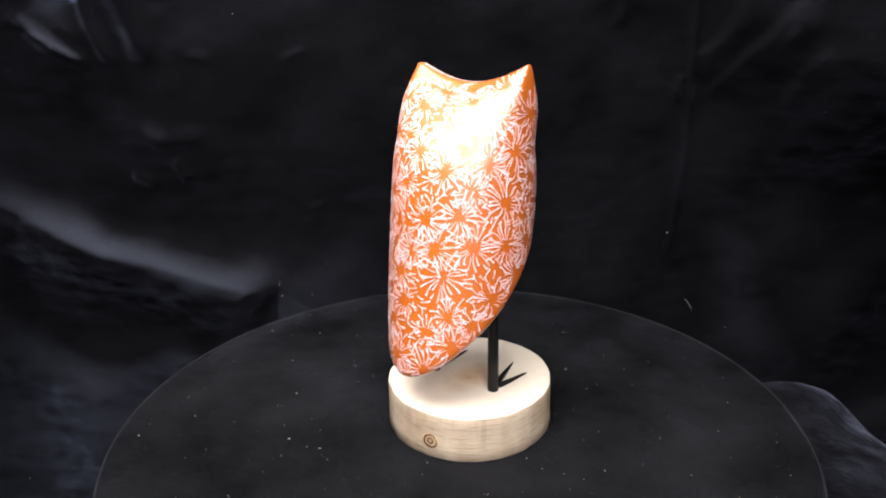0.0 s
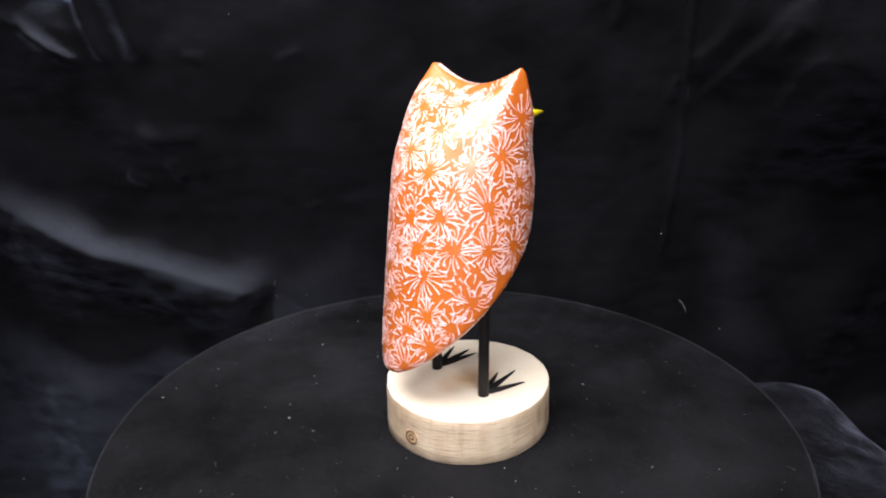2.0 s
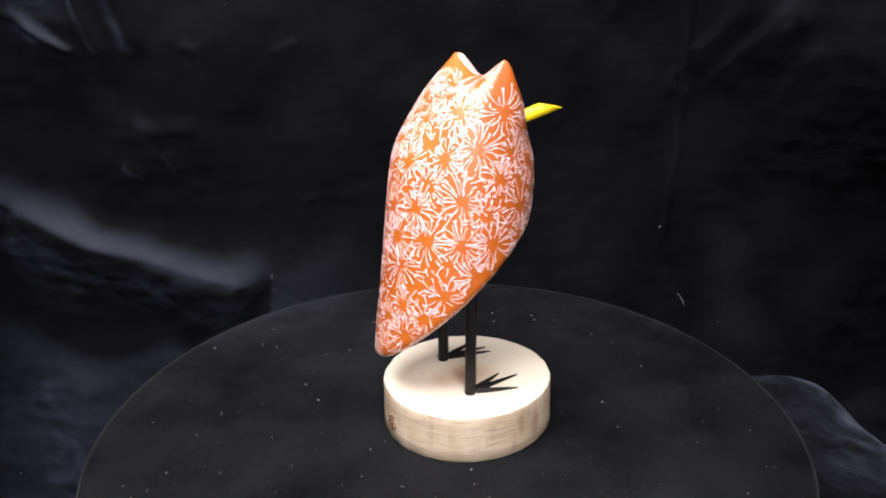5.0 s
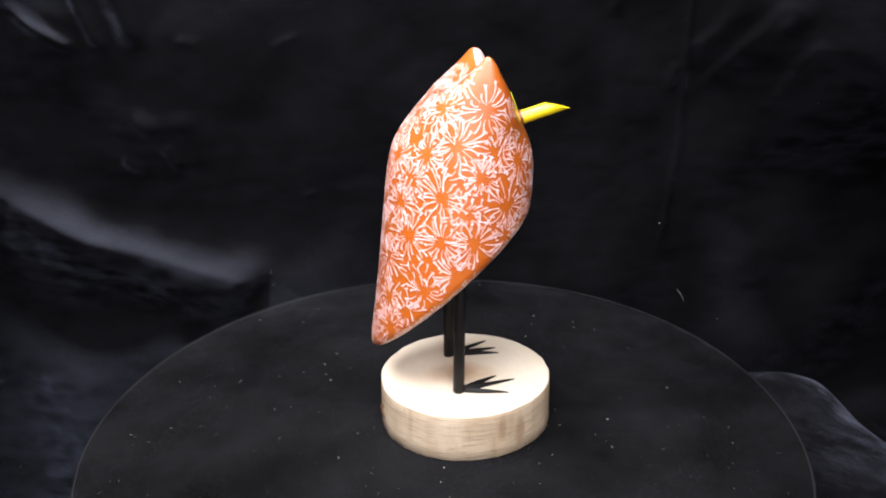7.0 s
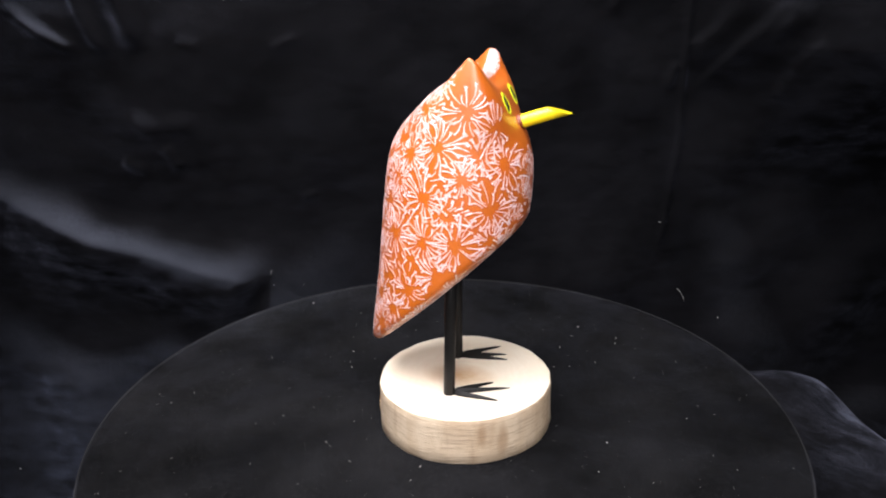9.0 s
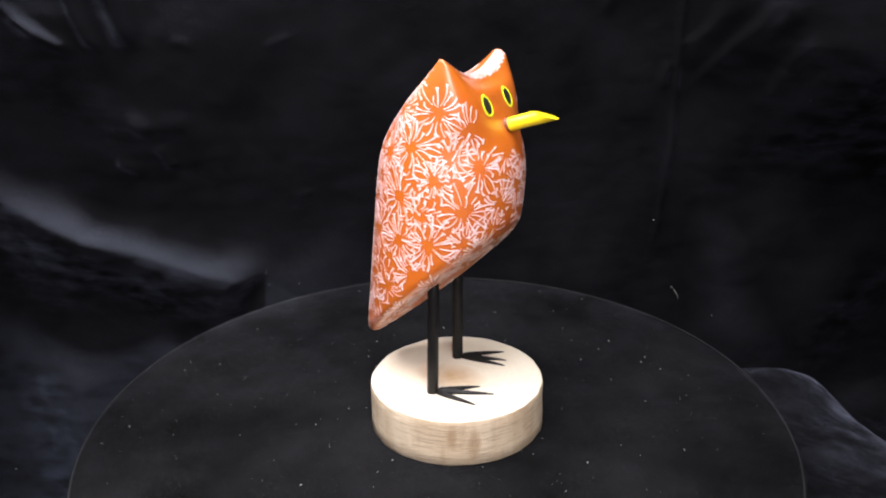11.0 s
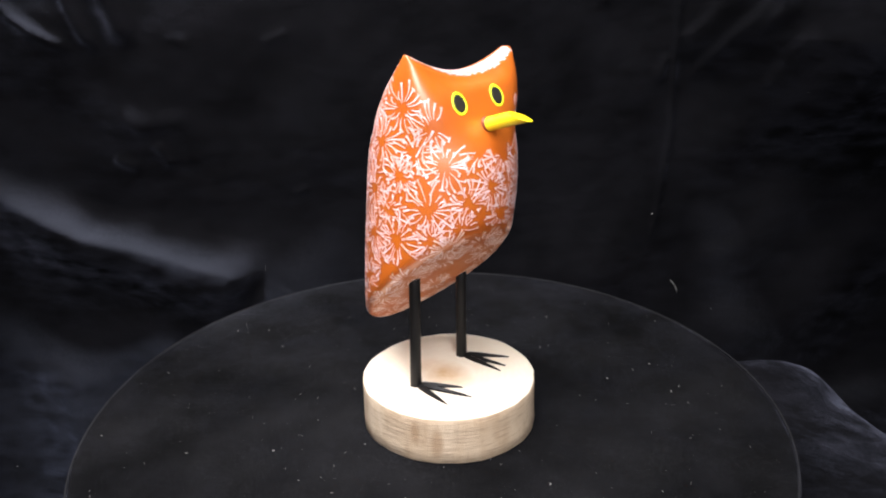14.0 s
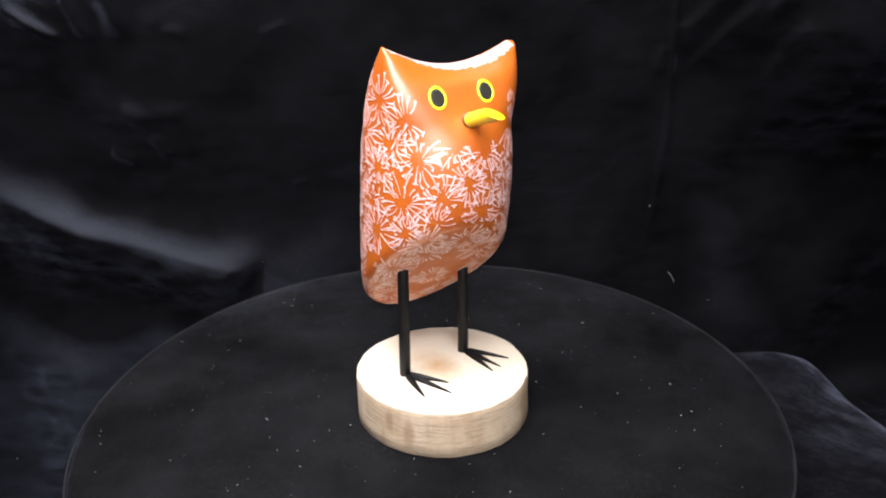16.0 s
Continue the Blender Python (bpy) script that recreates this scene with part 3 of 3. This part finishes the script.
        for k in range(26):
            a = 2 * math.pi * (k + rnd.uniform(-0.3, 0.3)) / 26
            way = side * math.cos(a) + up * math.sin(a)
            stroke(bm, tree, c + way * rnd.uniform(0.003, 0.006), c + way * rnd.uniform(0.010, 0.018), 0.0005, 0.0012, rnd.uniform(-0.001, 0.001))
        part("starburst", bm, M_FAINT, body, "thin faded pink painted starburst")


def oval(tree, y, z, wide, tall, lift, inner=0.0, n=40):
    """A painted oval, or a ring where inner is set, cast along the face's own direction on to the body."""
    bm, loops = bmesh.new(), []
    fs = (0.12, 0.4, 0.7, 0.9, 1.0) if not inner else (inner, inner + (1 - inner) * 0.3, inner + (1 - inner) * 0.7, 1.0)
    for i, f in enumerate(fs):
        loop = []
        edge = f == 1.0 or (inner and f == inner)
        for k in range(n):
            a = 2 * math.pi * k / n
            at = Vector((0.09, y + f * wide * math.cos(a), z + f * tall * math.sin(a)))
            hit, normal, _, _ = tree.ray_cast(at, Vector((-1, 0, 0)))
            loop.append(bm.verts.new(hit + normal * (0.00003 if edge else lift)))
        loops.append(loop)
    for p, q in zip(loops, loops[1:]):
        for k in range(n):
            bm.faces.new((p[k], p[(k + 1) % n], q[(k + 1) % n], q[k]))
    if not inner:
        bm.faces.new(loops[0])
    return bm


def rod(a, b, r0, r1, n=24, cut=None, facets=0.0):
    """A round rod from a to b with softened ends; cut slants its end."""
    a, b = Vector(a), Vector(b)
    way = (b - a).normalized()
    side = way.cross(Vector((0, 1, 0))).normalized()
    other = way.cross(side)
    rings = []
    for t, k in ((0, 0.85), (0.012, 1.0), (0.25, 1.0), (0.5, 0.98), (0.75, 1.0), (0.988, 1.0), (1.0, 0.85)):
        r = (r0 + (r1 - r0) * t) * k
        ring = []
        for i in range(n):
            w = 2 * math.pi * i / n
            p = a.lerp(b, t) + side * r * math.cos(w) + other * r * math.sin(w)
            if cut is not None:
                p += way * t * cut * r * math.cos(w)
            ring.append(p)
        rings.append(ring)
    return rings_to_mesh(rings)


def toe(root, tip):
    """A flat pointed splinter that lies on the wood."""
    root, tip = Vector((*root, 0.0297)), Vector((*tip, 0.0297))
    way = (tip - root).normalized()
    side = Vector((-way.y, way.x, 0))
    rings = []
    for t, w, h in ((0.0, 0.6, 0.6), (0.08, 0.9, 1.0), (0.3, 1.0, 1.0), (0.6, 0.72, 0.8), (0.85, 0.36, 0.55), (1.0, 0.08, 0.25)):
        c, w, h = root.lerp(tip, t), w * 0.0021, h * 0.0026
        rings.append([c - side * w, c - side * w * 0.9 + Vector((0, 0, h * 0.5)), c + Vector((0, 0, h)), c + side * w * 0.9 + Vector((0, 0, h * 0.5)), c + side * w])
    return rings_to_mesh(rings)


def chip(a):
    """Small bites out of the log slice's upper rim."""
    return 0.010 * max(0.0, math.sin(5 * a + 0.7) * math.sin(13 * a) * math.sin(2 * a + 2.2)) + 0.002 * max(0.0, math.sin(41 * a))


def bird():
    top = new("bird_ornament")
    tagged(top, "orange painted wooden bird ornament with white starbursts on a log slice", "ornament")
    # the log slice
    n = 160
    rings = []
    for z, r, m in ((0.0295, 0.3, 0), (0.0295, 0.7, 0), (0.0295, 0.985, 0), (0.0292, 0.994, 0), (0.0285, 1.0, 0), (0.022, 1.000, 0), (0.014, 1.002, 0), (0.006, 1.006, 0), (-0.0016, 1.010, 0), (-0.0021, 1.000, 0), (-0.0021, 0.5, 0)):
        ring = []
        for k in range(n):
            a = 2 * math.pi * k / n
            q = 0.0573 * r * (1 + (0.010 * math.sin(2 * a + 0.6) + 0.006 * math.sin(3 * a + 2.0) + 0.003 * math.sin(9 * a) + 0.0022 * math.sin(23 * a + z * 300)) * min(1, r) - (chip(a) if z > 0.0280 and r > 0.9 else 0.0))
            ring.append((q * math.cos(a), q * math.sin(a), z))
        rings.append(ring)
    bm = rings_to_mesh(rings)
    bm.normal_update()
    for f in bm.faces:
        f.material_index = 0 if f.calc_center_median().z > 0.02915 else 1
    log = part("log_slice", bm, [M_END, M_SIDE], top, "round pale slice of a peeled log")
    a = math.atan2(-0.0136, -0.056)
    knot = []
    for f, out in ((0.1, 0.0006), (0.45, 0.0011), (0.7, 0.0004), (0.85, 0.0012), (1.0, -0.0004)):
        ring = []
        for k in range(24):
            w = 2 * math.pi * k / 24
            dx, dz = 0.0062 * f * math.cos(w), 0.0055 * f * math.sin(w)
            r = math.sqrt(0.0575**2 - dx * dx) + out
            q = Vector((r, dx, 0.0098 + dz))
            q.rotate(Euler((0, 0, a)))
            ring.append(q)
        knot.append(ring)
    part("knot", rings_to_mesh(knot), M_KNOT, log, "small brown knot in the log's side")
    # the body
    bm = bird_body()
    for f in bm.faces:
        c = f.calc_center_median()
        f.material_index = 1 if c.z - under(c.x, c.y) < 0.0008 else 0
    body = part("body", bm, [M_ORANGE, M_WASH], top, "glossy orange wedge-headed wooden body")
    bm = bmesh.new()
    bm.from_mesh(body.data)
    tree = BVHTree.FromBMesh(bm)
    bm.free()
    for y in (-0.0158, 0.0166):
        eye = part("eye", oval(tree, y, 0.2162, 0.0057, 0.0062, 0.0004, inner=0.75), M_RING, body, "oval lime-yellow painted eye ring")
        part("pupil", oval(tree, y, 0.2162, 0.0043, 0.0047, 0.0003), M_PUPIL, eye, "black painted pupil")
    beak = part("beak", rod((0.027, 0.0005, 0.2005), (0.0575, 0.0005, 0.2100), 0.0043, 0.0041, cut=-1.75), M_YELLOW, top, "yellow dowel beak cut slantwise at its tip", crisp=32.0)
    part("glue", rod((0.0338, 0.0005, 0.2027), (0.0360, 0.0005, 0.2034), 0.0047, 0.0045), M_GLUE, beak, "dark dried glue round the root")
    for root, head, tips in (((-0.0060, -0.0256), (-0.0040, -0.0245), ((0.0245, -0.0300), (0.0300, -0.0145), (0.0190, -0.0095))),
                             ((-0.0095, 0.0238), (-0.0090, 0.0246), ((0.0240, 0.0235), (0.0225, 0.0305), (0.0172, 0.0410)))):
        leg = part("leg", rod((*root, 0.0285), (*head, under(*head) + 0.004), 0.0037, 0.0036), M_BLACK, top, "straight black dowel leg")
        for tip in tips:
            tip = (root[0] + 1.06 * (tip[0] - root[0]), root[1] + 1.06 * (tip[1] - root[1]))
            way = (Vector(tip) - Vector(root)).normalized() * 0.003
            part("toe", toe((root[0] + way.x, root[1] + way.y), tip), M_BLACK, leg, "flat black pointed wooden toe", crisp=40.0)
    starbursts(body, tree)
    return top


table = turntable()
ornament = bird()


# ---- what turns ----
def motions():
    walk(table, [(t, pose(0, 0, -0.0022, 0, 0, a)) for t, a in TURN])
    rows = []
    for t, a in TURN:
        c, s = math.cos(radians(a)), math.sin(radians(a))
        rows.append((t, pose(0.01396 * c - 0.00970 * s, 0.01396 * s + 0.00970 * c, 0, 0, 0, a + 47.8)))
    walk(ornament, rows)


motions()
